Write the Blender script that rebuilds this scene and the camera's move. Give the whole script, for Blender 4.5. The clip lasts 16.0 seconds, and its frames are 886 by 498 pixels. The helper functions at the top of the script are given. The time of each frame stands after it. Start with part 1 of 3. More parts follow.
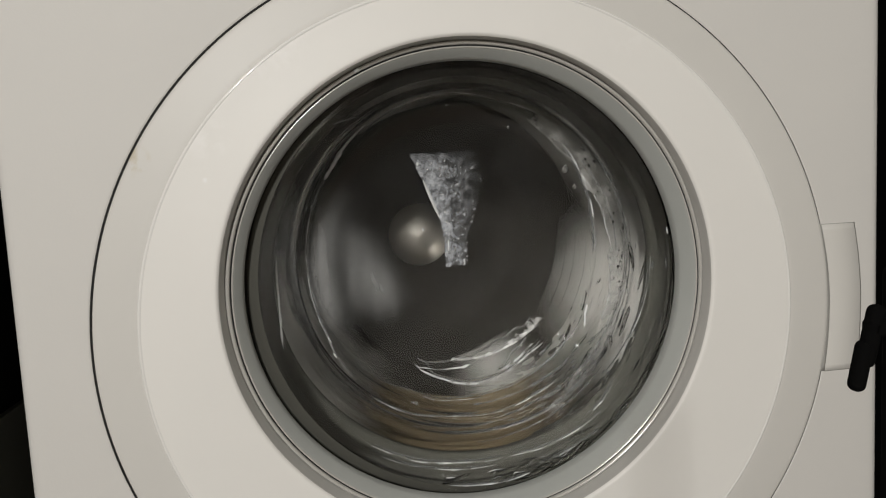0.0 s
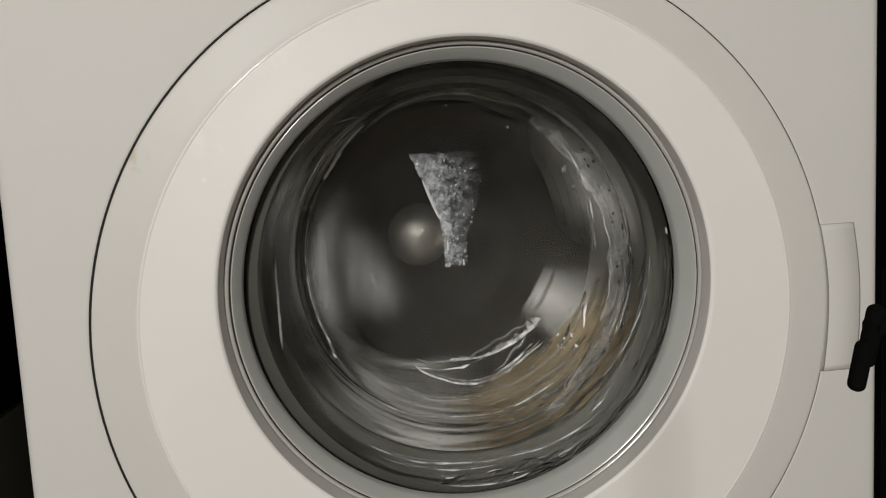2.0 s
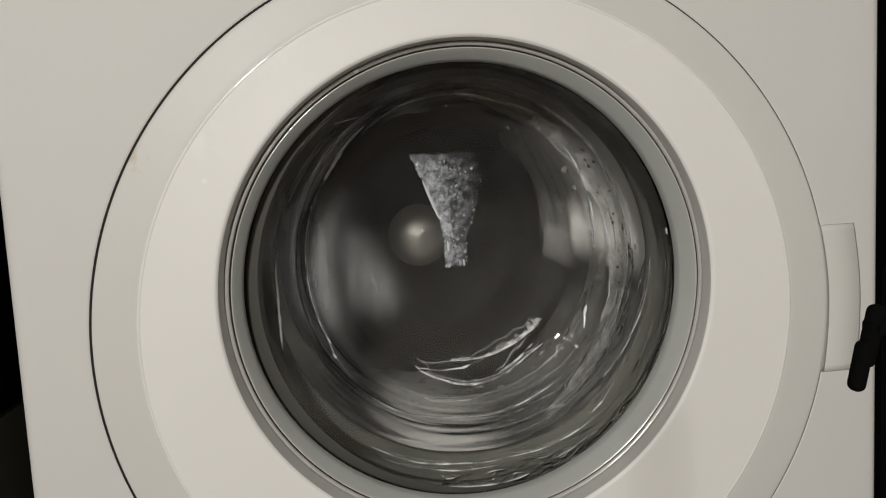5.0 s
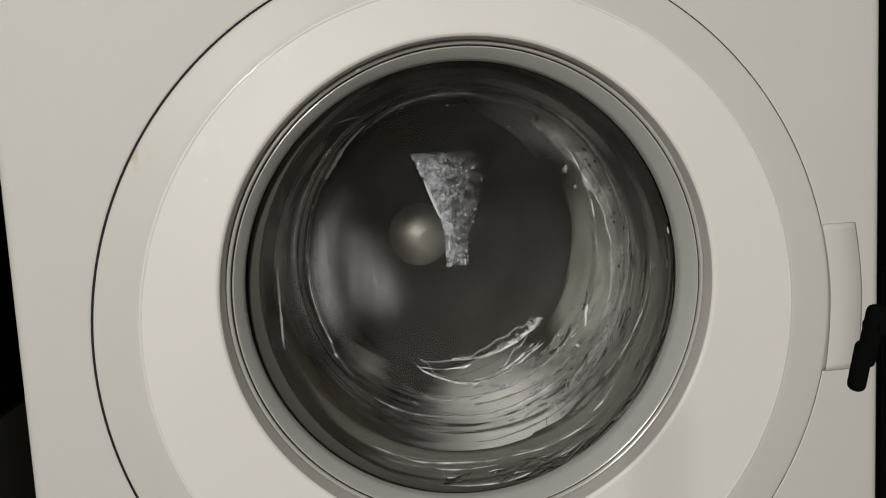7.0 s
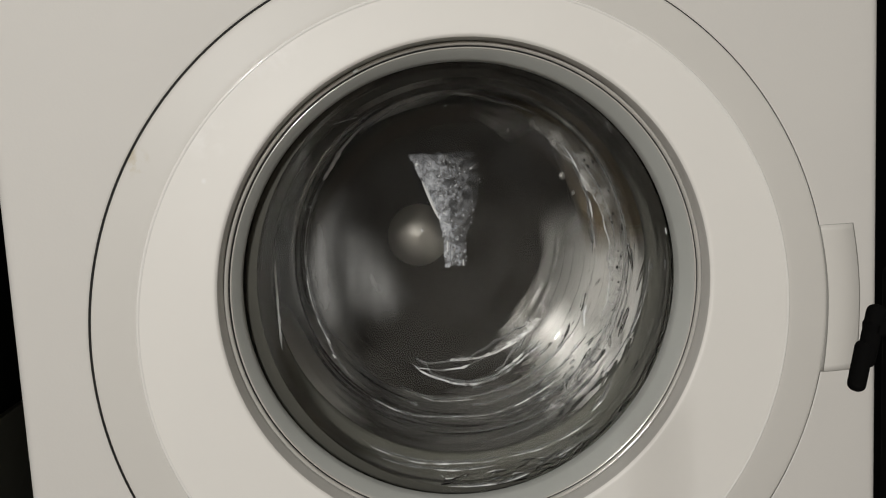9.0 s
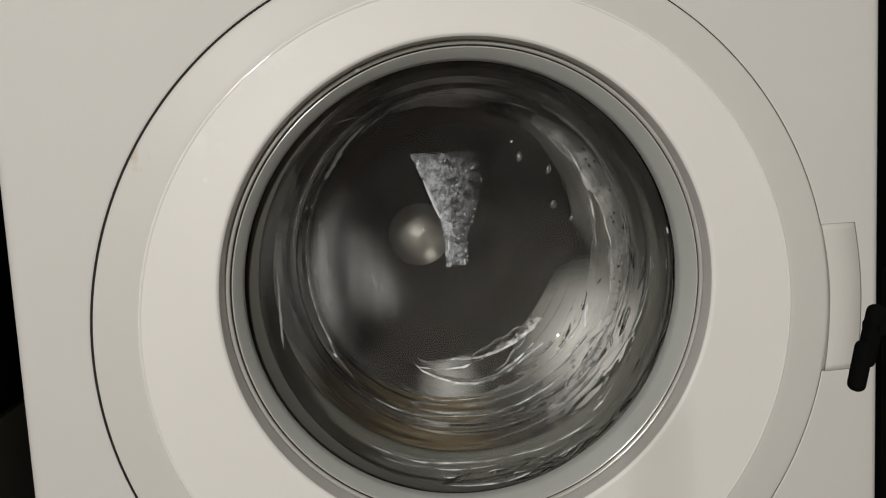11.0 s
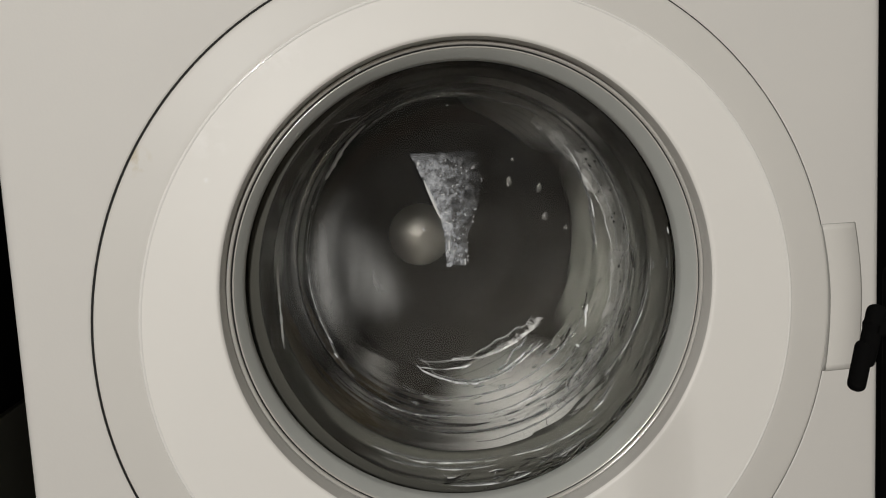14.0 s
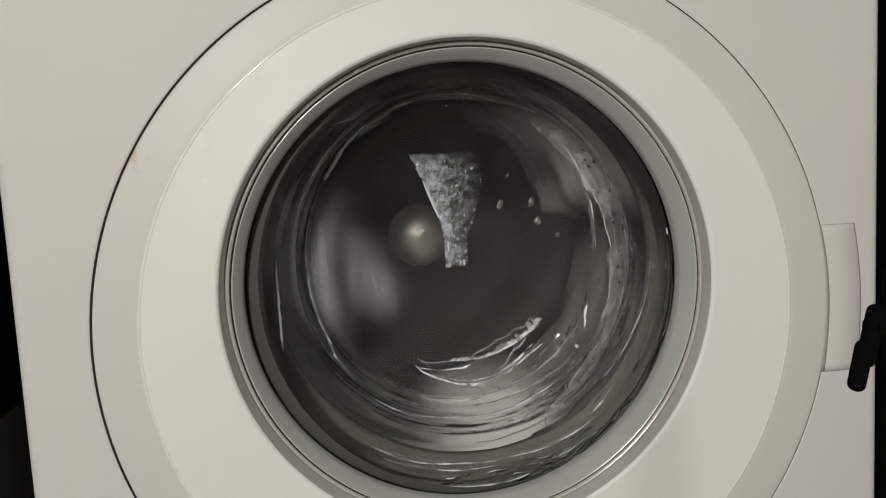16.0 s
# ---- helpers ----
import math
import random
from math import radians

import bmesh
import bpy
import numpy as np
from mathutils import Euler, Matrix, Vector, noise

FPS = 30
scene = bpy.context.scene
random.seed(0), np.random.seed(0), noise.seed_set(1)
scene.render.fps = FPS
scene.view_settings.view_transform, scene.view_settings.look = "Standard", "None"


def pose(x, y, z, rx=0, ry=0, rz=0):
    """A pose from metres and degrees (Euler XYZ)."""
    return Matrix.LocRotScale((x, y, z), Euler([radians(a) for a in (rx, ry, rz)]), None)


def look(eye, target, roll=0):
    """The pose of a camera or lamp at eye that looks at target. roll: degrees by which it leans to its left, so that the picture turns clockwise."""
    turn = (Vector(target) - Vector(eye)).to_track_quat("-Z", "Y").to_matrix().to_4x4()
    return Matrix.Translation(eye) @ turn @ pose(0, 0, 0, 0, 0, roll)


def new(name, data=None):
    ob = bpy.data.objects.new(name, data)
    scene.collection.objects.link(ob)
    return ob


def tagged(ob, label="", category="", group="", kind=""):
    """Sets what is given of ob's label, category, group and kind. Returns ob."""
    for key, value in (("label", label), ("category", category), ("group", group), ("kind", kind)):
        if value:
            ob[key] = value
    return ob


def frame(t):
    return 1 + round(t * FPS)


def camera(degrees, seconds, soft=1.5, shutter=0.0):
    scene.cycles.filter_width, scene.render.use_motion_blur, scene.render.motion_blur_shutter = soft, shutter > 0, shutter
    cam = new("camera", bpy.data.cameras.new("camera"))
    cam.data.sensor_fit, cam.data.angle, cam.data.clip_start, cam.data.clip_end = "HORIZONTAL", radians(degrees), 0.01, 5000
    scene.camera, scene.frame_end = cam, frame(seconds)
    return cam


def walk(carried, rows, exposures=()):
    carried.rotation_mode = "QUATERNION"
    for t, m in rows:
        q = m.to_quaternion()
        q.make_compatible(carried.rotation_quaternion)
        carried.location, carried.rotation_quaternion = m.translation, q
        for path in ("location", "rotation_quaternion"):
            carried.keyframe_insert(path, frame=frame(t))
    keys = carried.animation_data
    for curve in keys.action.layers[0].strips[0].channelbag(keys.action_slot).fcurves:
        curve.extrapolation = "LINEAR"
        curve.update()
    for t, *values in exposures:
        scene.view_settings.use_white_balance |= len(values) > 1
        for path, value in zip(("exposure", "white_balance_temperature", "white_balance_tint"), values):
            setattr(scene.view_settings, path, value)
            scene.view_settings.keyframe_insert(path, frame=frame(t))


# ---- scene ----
EYE = (-0.0885, -0.4933, 0.530)
AIM = (-0.0236, -0.0001, 0.4795)
STILL = look(EYE, AIM, -3.0)
cam = camera(62.0, 16.0, soft=1.1, shutter=0.3)
walk(cam, [(0.0, STILL), (16.0, STILL)])

# ---- world and lamps ----
world = bpy.data.worlds.new("dim_room")
scene.world = world
world.use_nodes = True
world.node_tree.nodes["Background"].inputs["Color"].default_value = (0.9, 0.85, 0.75, 1)
world.node_tree.nodes["Background"].inputs["Strength"].default_value = 0.02

scene.view_settings.exposure = 0.0
LAMP = (-0.68, -2.34, 1.26)
lamp_data = bpy.data.lights.new("ceiling_bulb", "AREA")
lamp_data.shape, lamp_data.size, lamp_data.energy = "DISK", 0.25, 33.5
lamp_data.color = (1.0, 0.975, 0.93)
lamp = new("ceiling_bulb", lamp_data)
lamp.matrix_world = look(LAMP, (0.0, 0.0, 0.45))


# ---- materials ----
def mat(name, colour, rough=0.5, metal=0.0, vary=0.06, scale=30.0, bump=0.0, bump_scale=200.0, coat=0.0, stretch=(1, 1, 1)):
    m = bpy.data.materials.new(name)
    m.use_nodes = True
    nt = m.node_tree
    bs = nt.nodes["Principled BSDF"]
    bs.inputs["Roughness"].default_value = rough
    bs.inputs["Metallic"].default_value = metal
    bs.inputs["Coat Weight"].default_value = coat
    bs.inputs["Coat Roughness"].default_value = 0.08
    tc = nt.nodes.new("ShaderNodeTexCoord")
    mp = nt.nodes.new("ShaderNodeMapping")
    mp.inputs["Scale"].default_value = stretch
    nt.links.new(tc.outputs["Object"], mp.inputs["Vector"])
    n1 = nt.nodes.new("ShaderNodeTexNoise")
    n1.inputs["Scale"].default_value = scale
    n1.inputs["Detail"].default_value = 6
    nt.links.new(mp.outputs["Vector"], n1.inputs["Vector"])
    n2 = nt.nodes.new("ShaderNodeTexNoise")
    n2.inputs["Scale"].default_value = scale * 0.13
    n2.inputs["Detail"].default_value = 3
    nt.links.new(mp.outputs["Vector"], n2.inputs["Vector"])
    add = nt.nodes.new("ShaderNodeMath")
    add.operation = "ADD"
    nt.links.new(n1.outputs["Fac"], add.inputs[0])
    nt.links.new(n2.outputs["Fac"], add.inputs[1])
    rng = nt.nodes.new("ShaderNodeMapRange")
    rng.inputs["From Min"].default_value, rng.inputs["From Max"].default_value = 0.6, 1.4
    rng.inputs["To Min"].default_value, rng.inputs["To Max"].default_value = 1 - vary, 1 + vary
    nt.links.new(add.outputs[0], rng.inputs["Value"])
    mul = nt.nodes.new("ShaderNodeVectorMath")
    mul.operation = "SCALE"
    mul.inputs[0].default_value = colour
    nt.links.new(rng.outputs["Result"], mul.inputs["Scale"])
    nt.links.new(mul.outputs["Vector"], bs.inputs["Base Color"])
    rr = nt.nodes.new("ShaderNodeMapRange")
    rr.inputs["From Min"].default_value, rr.inputs["From Max"].default_value = 0.3, 0.7
    rr.inputs["To Min"].default_value, rr.inputs["To Max"].default_value = max(rough - 0.05, 0.02), rough + 0.05
    nt.links.new(n2.outputs["Fac"], rr.inputs["Value"])
    nt.links.new(rr.outputs["Result"], bs.inputs["Roughness"])
    if bump:
        n3 = nt.nodes.new("ShaderNodeTexNoise")
        n3.inputs["Scale"].default_value = bump_scale
        n3.inputs["Detail"].default_value = 4
        nt.links.new(mp.outputs["Vector"], n3.inputs["Vector"])
        b = nt.nodes.new("ShaderNodeBump")
        b.inputs["Strength"].default_value = bump
        b.inputs["Distance"].default_value = 0.002
        nt.links.new(n3.outputs["Fac"], b.inputs["Height"])
        nt.links.new(b.outputs["Normal"], bs.inputs["Normal"])
    return m


def clear(name, ior=1.45, rough=0.0, tint=(1, 1, 1), bump=0.0, bump_scale=40.0):
    m = bpy.data.materials.new(name)
    m.use_nodes = True
    nt = m.node_tree
    bs = nt.nodes["Principled BSDF"]
    bs.inputs["Base Color"].default_value = (*tint, 1)
    bs.inputs["Transmission Weight"].default_value = 1.0
    bs.inputs["IOR"].default_value = ior
    bs.inputs["Roughness"].default_value = rough
    if bump:
        tc = nt.nodes.new("ShaderNodeTexCoord")
        n3 = nt.nodes.new("ShaderNodeTexNoise")
        n3.inputs["Scale"].default_value = bump_scale
        n3.inputs["Detail"].default_value = 2
        nt.links.new(tc.outputs["Object"], n3.inputs["Vector"])
        b = nt.nodes.new("ShaderNodeBump")
        b.inputs["Strength"].default_value = bump
        b.inputs["Distance"].default_value = 0.003
        nt.links.new(n3.outputs["Fac"], b.inputs["Height"])
        nt.links.new(b.outputs["Normal"], bs.inputs["Normal"])
    return m


M_PANEL = mat("white_enamel", (0.71, 0.697, 0.672), 0.62, vary=0.02, scale=9, bump=0.03, bump_scale=500)
M_RING = mat("satin_white_plastic", (0.705, 0.692, 0.662), 0.45, vary=0.02, scale=12)
M_GLOSS = mat("glossy_white_plastic", (0.875, 0.862, 0.832), 0.46, vary=0.015, scale=14)
# white plastic with the recessed wall's shade put into its colour
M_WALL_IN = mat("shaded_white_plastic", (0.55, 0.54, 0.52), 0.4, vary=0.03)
M_GREY = mat("grey_plastic", (0.42, 0.435, 0.42), 0.38, vary=0.06, scale=25, bump=0.05, bump_scale=300)
M_TRIM = mat("polished_pale_trim", (0.70, 0.69, 0.66), 0.18, 0.40, vary=0.05, coat=0.6)
M_EDGE = mat("glossy_white_edge", (0.88, 0.87, 0.85), 0.10, vary=0.03, coat=0.8)
M_SEAM2 = mat("grey_groove", (0.38, 0.375, 0.36), 0.5)
M_SEAM = mat("grey_seam", (0.42, 0.41, 0.39), 0.6)
M_DARK = mat("black_gap", (0.012, 0.012, 0.012), 0.7)
M_RUBBER = mat("grey_rubber", (0.082, 0.081, 0.070), 0.75, vary=0.15, scale=18, bump=0.15, bump_scale=60)
M_RUBBER.node_tree.nodes["Principled BSDF"].inputs["Specular IOR Level"].default_value = 0.2
M_STEEL = mat("brushed_steel", (0.66, 0.65, 0.63), 0.33, 1.0, vary=0.12, scale=14, bump=0.1, bump_scale=60)
# steel coloured near black for the shade deep in the drum
M_BACK = mat("drum_back_shade", (0.014, 0.0125, 0.0105), 0.6, 0.0, vary=0.6, scale=16)
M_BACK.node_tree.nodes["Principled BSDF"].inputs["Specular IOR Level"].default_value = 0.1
M_HUB = mat("hub_steel", (0.52, 0.50, 0.465), 0.36, 0.95, vary=0.2, scale=30)
M_LIFT = mat("pale_lifter_plastic", (0.60, 0.59, 0.57), 0.35, vary=0.1)
M_GLASS = clear("door_glass", 1.45, 0.0, (0.97, 0.97, 0.95))
M_WATER = clear("water", 1.33, 0.0, bump=0.4, bump_scale=120)
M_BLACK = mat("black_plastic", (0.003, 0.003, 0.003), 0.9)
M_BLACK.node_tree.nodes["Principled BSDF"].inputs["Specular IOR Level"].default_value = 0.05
M_ROOM = mat("pale_plaster", (0.66, 0.64, 0.60), 0.9, vary=0.1, scale=6, bump=0.2)
M_FLOOR = mat("tan_floor", (0.24, 0.21, 0.18), 0.5, vary=0.2, scale=8)
M_OLIVE = mat("olive_paint", (0.02, 0.02, 0.011), 0.6, vary=0.15)


def cloth(name, colour):
    # wet cloth: dull weave under a glossy skin of water
    m = mat(name, colour, 0.5, vary=0.4, scale=40, bump=0.9, bump_scale=95)
    bs = m.node_tree.nodes["Principled BSDF"]
    bs.inputs["Coat Weight"].default_value = 0.9
    bs.inputs["Coat Roughness"].default_value = 0.16
    bs.inputs["Coat IOR"].default_value = 1.4
    return m


def spots(m, places):
    """Stains and smears with a shape of their own: (place, size, colour, strength)."""
    nt = m.node_tree
    bs = nt.nodes["Principled BSDF"]
    geo = nt.nodes.new("ShaderNodeTexCoord")
    ns = nt.nodes.new("ShaderNodeTexNoise")
    ns.inputs["Scale"].default_value = 130
    ns.inputs["Detail"].default_value = 5
    nt.links.new(geo.outputs["Object"], ns.inputs["Vector"])
    for place, size, colour, strength in places:
        last = bs.inputs["Base Color"].links[0].from_socket
        d = nt.nodes.new("ShaderNodeVectorMath")
        d.operation = "DISTANCE"
        d.inputs[1].default_value = place
        nt.links.new(geo.outputs["Object"], d.inputs[0])
        r = nt.nodes.new("ShaderNodeMapRange")
        r.inputs["From Min"].default_value, r.inputs["From Max"].default_value = size, size * 0.2
        nt.links.new(d.outputs["Value"], r.inputs["Value"])
        k = nt.nodes.new("ShaderNodeMapRange")
        k.inputs["From Min"].default_value, k.inputs["From Max"].default_value = 0.42, 0.66
        k.inputs["To Max"].default_value = strength
        nt.links.new(ns.outputs["Fac"], k.inputs["Value"])
        f = nt.nodes.new("ShaderNodeMath")
        f.operation = "MULTIPLY"
        nt.links.new(r.outputs["Result"], f.inputs[0])
        nt.links.new(k.outputs["Result"], f.inputs[1])
        mix = nt.nodes.new("ShaderNodeMix")
        mix.data_type = "RGBA"
        nt.links.new(f.outputs[0], mix.inputs["Factor"])
        nt.links.new(last, mix.inputs["A"])
        mix.inputs["B"].default_value = (*colour, 1)
        nt.links.new(mix.outputs["Result"], bs.inputs["Base Color"])


spots(M_RING, [((-0.2185, -0.0015, 0.5485), 0.012, (0.50, 0.42, 0.24), 0.9)])
spots(M_GLOSS, [((-0.1748, -0.0043, 0.5337), 0.0022, (0.98, 0.98, 0.98), 1.0), ((-0.1278, -0.0043, 0.6101), 0.020, (0.95, 0.94, 0.92), 0.6), ((-0.1160, -0.0043, 0.6190), 0.016, (0.95, 0.94, 0.92), 0.6),
                ((-0.1720, -0.0043, 0.5600), 0.018, (0.95, 0.94, 0.92), 0.7), ((0.1091, -0.0043, 0.6179), 0.018, (0.95, 0.94, 0.92), 0.5)])


# ---- mesh helpers ----
def mesh_of(name, bm, material, smooth=True):
    bmesh.ops.recalc_face_normals(bm, faces=bm.faces)
    me = bpy.data.meshes.new(name)
    bm.to_mesh(me)
    bm.free()
    for p in me.polygons:
        p.use_smooth = smooth
    me.materials.append(material)
    return me


def part(name, bm, material, parent=None, label="", smooth=True):
    ob = new(name, mesh_of(name, bm, material, smooth))
    if parent is not None:
        ob.parent = parent
    if label:
        tagged(ob, label)
    return ob


def empty(name):
    ob = new(name)
    ob.empty_display_size = 0.05
    return ob


def lathe(profile, n=160, a0=0.0, a1=360.0, closed=False, wave=None):
    """Rings about the depth axis: rows of (radius, depth, centre x, centre z)."""
    bm = bmesh.new()
    full = abs(a1 - a0) >= 359.9
    count = n if full else n + 1
    rings = []
    for i, (r, y, cx, cz) in enumerate(profile):
        ring = []
        for k in range(count):
            a = radians(a0 + (a1 - a0) * k / n)
            rr = r + (wave(i, a) if wave else 0.0)
            ring.append(bm.verts.new((cx + rr * math.cos(a), y, cz - rr * math.sin(a))))
        rings.append(ring)
    pairs = list(zip(rings, rings[1:])) + ([(rings[-1], rings[0])] if closed else [])
    for p, q in pairs:
        for k in range(n):
            j = (k + 1) % count
            bm.faces.new((p[k], p[j], q[j], q[k]))
    return bm


def box(x0, x1, y0, y1, z0, z1, bevel=0.0, seg=2):
    bm = bmesh.new()
    bmesh.ops.create_cube(bm, size=1)
    for v in bm.verts:
        v.co = ((x0 + x1) / 2 + v.co.x * (x1 - x0), (y0 + y1) / 2 + v.co.y * (y1 - y0), (z0 + z1) / 2 + v.co.z * (z1 - z0))
    if bevel:
        bmesh.ops.bevel(bm, geom=bm.edges[:], offset=bevel, segments=seg, affect="EDGES", profile=0.6)
    return bm


# ---- room ----
def room():
    for name, b in (("floor", (-1.5, 1.5, -3.0, 0.75, -0.05, 0.0)), ("ceiling", (-1.5, 1.5, -3.0, 0.75, 2.4, 2.45)),
                    ("wall_north", (-1.5, 1.5, 0.75, 0.8, 0.0, 2.4)), ("wall_south", (-1.5, 1.5, -3.05, -3.0, 0.0, 2.4)),
                    ("wall_west", (-1.55, -1.5, -3.0, 0.75, 0.0, 2.4)), ("wall_east", (1.5, 1.55, -3.0, 0.75, 0.0, 2.4))):
        ob = part(name, box(*b), M_FLOOR if name == "floor" else M_ROOM, smooth=False)
        tagged(ob, "plain dim " + name.split("_")[0] + " of the small room", name.split("_")[0], kind="structure")


room()

# ---- washing machine ----
Z = 0.530
SEAM = (0.0021, Z - 0.1070, 0.2573)
RING = (0.0014, Z - 0.1037, 0.2267)
BEZ = (-0.0028, Z - 0.0808, 0.1703)
TRIM = (-0.0022, Z - 0.0795, 0.1684)
HOLE = (-0.0036, Z - 0.0788, 0.1566)
BOWL = (0.0100, Z - 0.0705, 0.1330)
AXIS = (0.0060, Z - 0.0760)
HALF, TOP, DEEP = 0.3012, 0.85, 0.56

machine = tagged(empty("washing_machine"), "white front-loading washing machine, spinning with its round door shut", "washing machine")


def cabinet():
    bm = bmesh.new()
    n = 192
    cx, cz, r = SEAM

    def border(a, inset):
        x0, x1, z0, z1 = -HALF + inset, HALF - inset, 0.012 + inset, TOP - inset
        dx, dz = math.cos(a), -math.sin(a)
        t = min(((x1 - cx) / dx) if dx > 1e-6 else ((x0 - cx) / dx) if dx < -1e-6 else 9, ((z1 - cz) / dz) if dz > 1e-6 else ((z0 - cz) / dz) if dz < -1e-6 else 9)
        return cx + dx * t, cz + dz * t

    corner = [math.atan2(-(z - cz), x - cx) for x in (-HALF, HALF) for z in (0.012, TOP)]
    angles = sorted([2 * math.pi * k / n - math.pi for k in range(n)] + corner)
    rings = []
    for rr, y in ((r + 0.0005, 0.05), (r + 0.0005, 0.0006), (r + 0.0010, 0.0), (r + 0.0025, 0.0)):
        rings.append([bm.verts.new((cx + rr * math.cos(a), y, cz - rr * math.sin(a))) for a in angles])
    for inset, y in ((0.0115, 0.0), (0.0075, 0.0), (0.0055, 0.0001), (0.0030, 0.0008), (0.0010, 0.0025), (0.0, 0.006), (0.0, DEEP)):
        rings.append([bm.verts.new((border(a, inset)[0], y, border(a, inset)[1])) for a in angles])
    m = len(angles)
    for p, q in zip(rings, rings[1:]):
        for k in range(m):
            bm.faces.new((p[k], p[(k + 1) % m], q[(k + 1) % m], q[k]))
    bm.faces.new(rings[-1])
    return part("cabinet", bm, M_PANEL, machine)


cabinet()
for fx in (-0.25, 0.25):
    for fy in (0.06, 0.50):
        foot = bmesh.new()
        bmesh.ops.create_cone(foot, cap_ends=True, segments=20, radius1=0.022, radius2=0.016, depth=0.016, matrix=Matrix.Translation((fx, fy, 0.0075)))
        part("machine_foot", foot, M_DARK, machine, "black adjustable foot", smooth=False)
# the dark well behind the seam and round the drum
part("tub", lathe([(SEAM[2] + 0.0003, 0.052, SEAM[0], SEAM[1]), (0.2, 0.06, *AXIS), (0.19, 0.10, *AXIS), (0.252, 0.11, *AXIS), (0.255, 0.5, *AXIS), (0.01, 0.51, *AXIS)]), M_DARK, machine, "dark inner tub")


INNER = []


def door():
    d = empty("door")
    d.parent = machine
    sx, sz, sr = SEAM
    rx, rz, r2 = RING
    bx, bz, rb = BEZ
    hx, hz, rh = HOLE
    part("outer_ring", lathe([(sr - 0.0005, 0.045, sx + 0.0005, sz), (sr - 0.0005, 0.0, sx + 0.0005, sz), (sr - 0.0009, -0.0006, sx + 0.0005, sz), (sr - 0.0022, -0.0010, sx, sz), (sr - 0.0040, -0.0012, sx, sz),
                              (r2 + 0.004, -0.0030, rx, rz), (r2 + 0.0008, -0.0031, rx, rz), (r2, -0.0030, rx, rz)], 256), M_RING, d, "satin white outer door ring")
    # black filler that darkens the door gap like shade
    part("seam_shade", lathe([(sr - 0.0040, 0.0003, sx, sz), (sr + 0.0008, 0.0003, sx, sz), (sr + 0.0008, 0.0040, sx, sz)], 256), M_DARK, d, "black ring added for the shade in the seam")
    part("inner_ring", lathe([(r2 + 0.0002, -0.0029, rx, rz), (r2 - 0.0004, -0.0036, rx, rz), (r2 - 0.0011, -0.0040, rx, rz), (r2 - 0.0030, -0.0039, rx, rz), ((r2 + rb) / 2, -0.0043, (rx + bx) / 2, (rz + bz) / 2), (rb + 0.004, -0.0047, bx, bz), (rb + 0.0022, -0.0048, bx, bz),
                              (rb + 0.0010, -0.0045, bx, bz), (rb, -0.0030, bx, bz)], 256), M_GLOSS, d, "glossy white inner door ring")
    part("edge_bead", lathe([(r2 + 0.0004, -0.0029, rx, rz), (r2 - 0.0002, -0.0038, rx, rz), (r2 - 0.0009, -0.0043, rx, rz), (r2 - 0.0016, -0.0043, rx, rz), (r2 - 0.0022, -0.0039, rx, rz)], 256), M_EDGE, d, "glossy rounded edge of the inner ring")
    tx, tz, rt = TRIM
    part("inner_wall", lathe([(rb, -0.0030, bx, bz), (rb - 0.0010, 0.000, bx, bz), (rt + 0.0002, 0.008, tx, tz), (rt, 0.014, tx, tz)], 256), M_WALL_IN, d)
    part("trim_ring", lathe([(rt - 0.0001, 0.0082, tx, tz), (rt - 0.0006, 0.0062, tx, tz), (rt - 0.0016, 0.0054, tx, tz), (rt - 0.0026, 0.0062, tx, tz), (rt - 0.0030, 0.0080, tx, tz)], 256), M_TRIM, d, "thin bright polished trim")
    a = radians(-115.6)
    clip = box(-0.0018, 0.0018, -0.0014, 0.0020, -0.0012, 0.0012, 0.0004)
    clip.transform(Matrix.Translation((tx + (rt - 0.0020) * math.cos(a), 0.0052, tz - (rt - 0.0020) * math.sin(a))) @ Matrix.Rotation(a + radians(90), 4, "Y"))
    part("trim_clip", clip, M_GREY, d, "small grey trim clip")
    part("gap_ring", lathe([(rt - 0.0028, 0.0079, tx, tz), (rt - 0.0048, 0.0095, tx, tz)], 256), M_DARK, d)
    part("seat_lip", lathe([(rt - 0.0042, 0.0095, tx, tz), (rt - 0.0043, 0.0068, tx, tz), (rt - 0.0049, 0.0062, tx, tz), (rt - 0.0055, 0.0072, tx, tz)], 256), M_TRIM, d, "bright narrow lip")
    part("glass_seat", lathe([(rt - 0.0054, 0.0074, tx, tz), (rt - 0.0062, 0.0080, tx, tz), (rh + 0.0010, 0.0160, hx, hz), (rh, 0.0172, hx, hz), (rh - 0.0002, 0.024, hx, hz)], 256), M_GREY, d, "translucent grey plastic ring holding the glass")
    wx, wz, rw = BOWL

    def flank(inner):
        s = 0.0 if inner else 0.004
        knots = [(rh + 0.002, 0.022), (rh - 0.0005, 0.030), (rh - 0.004, 0.055), (rw + 0.0095, 0.090), (rw + 0.006, 0.115)]
        rows = []
        for (r0, y0), (r1, y1) in zip(knots, knots[1:]):
            for k in range(14):
                f = k / 14
                g = (y0 + (y1 - y0) * f - 0.022) / 0.093
                bend = 1 - (1 - f) ** 2 if y1 > 0.11 else f
                rows.append((r0 + (r1 - r0) * bend + s, y0 + (y1 - y0) * f, hx + (wx - hx) * g, hz + (wz - hz) * g))
        for k in range(0, 25):
            a = radians(90 * k / 24)
            rows.append((rw + 0.006 - 0.030 * (1 - math.cos(a)) + s * math.cos(a), 0.115 + 0.026 * math.sin(a) + s * math.sin(a), wx, wz))
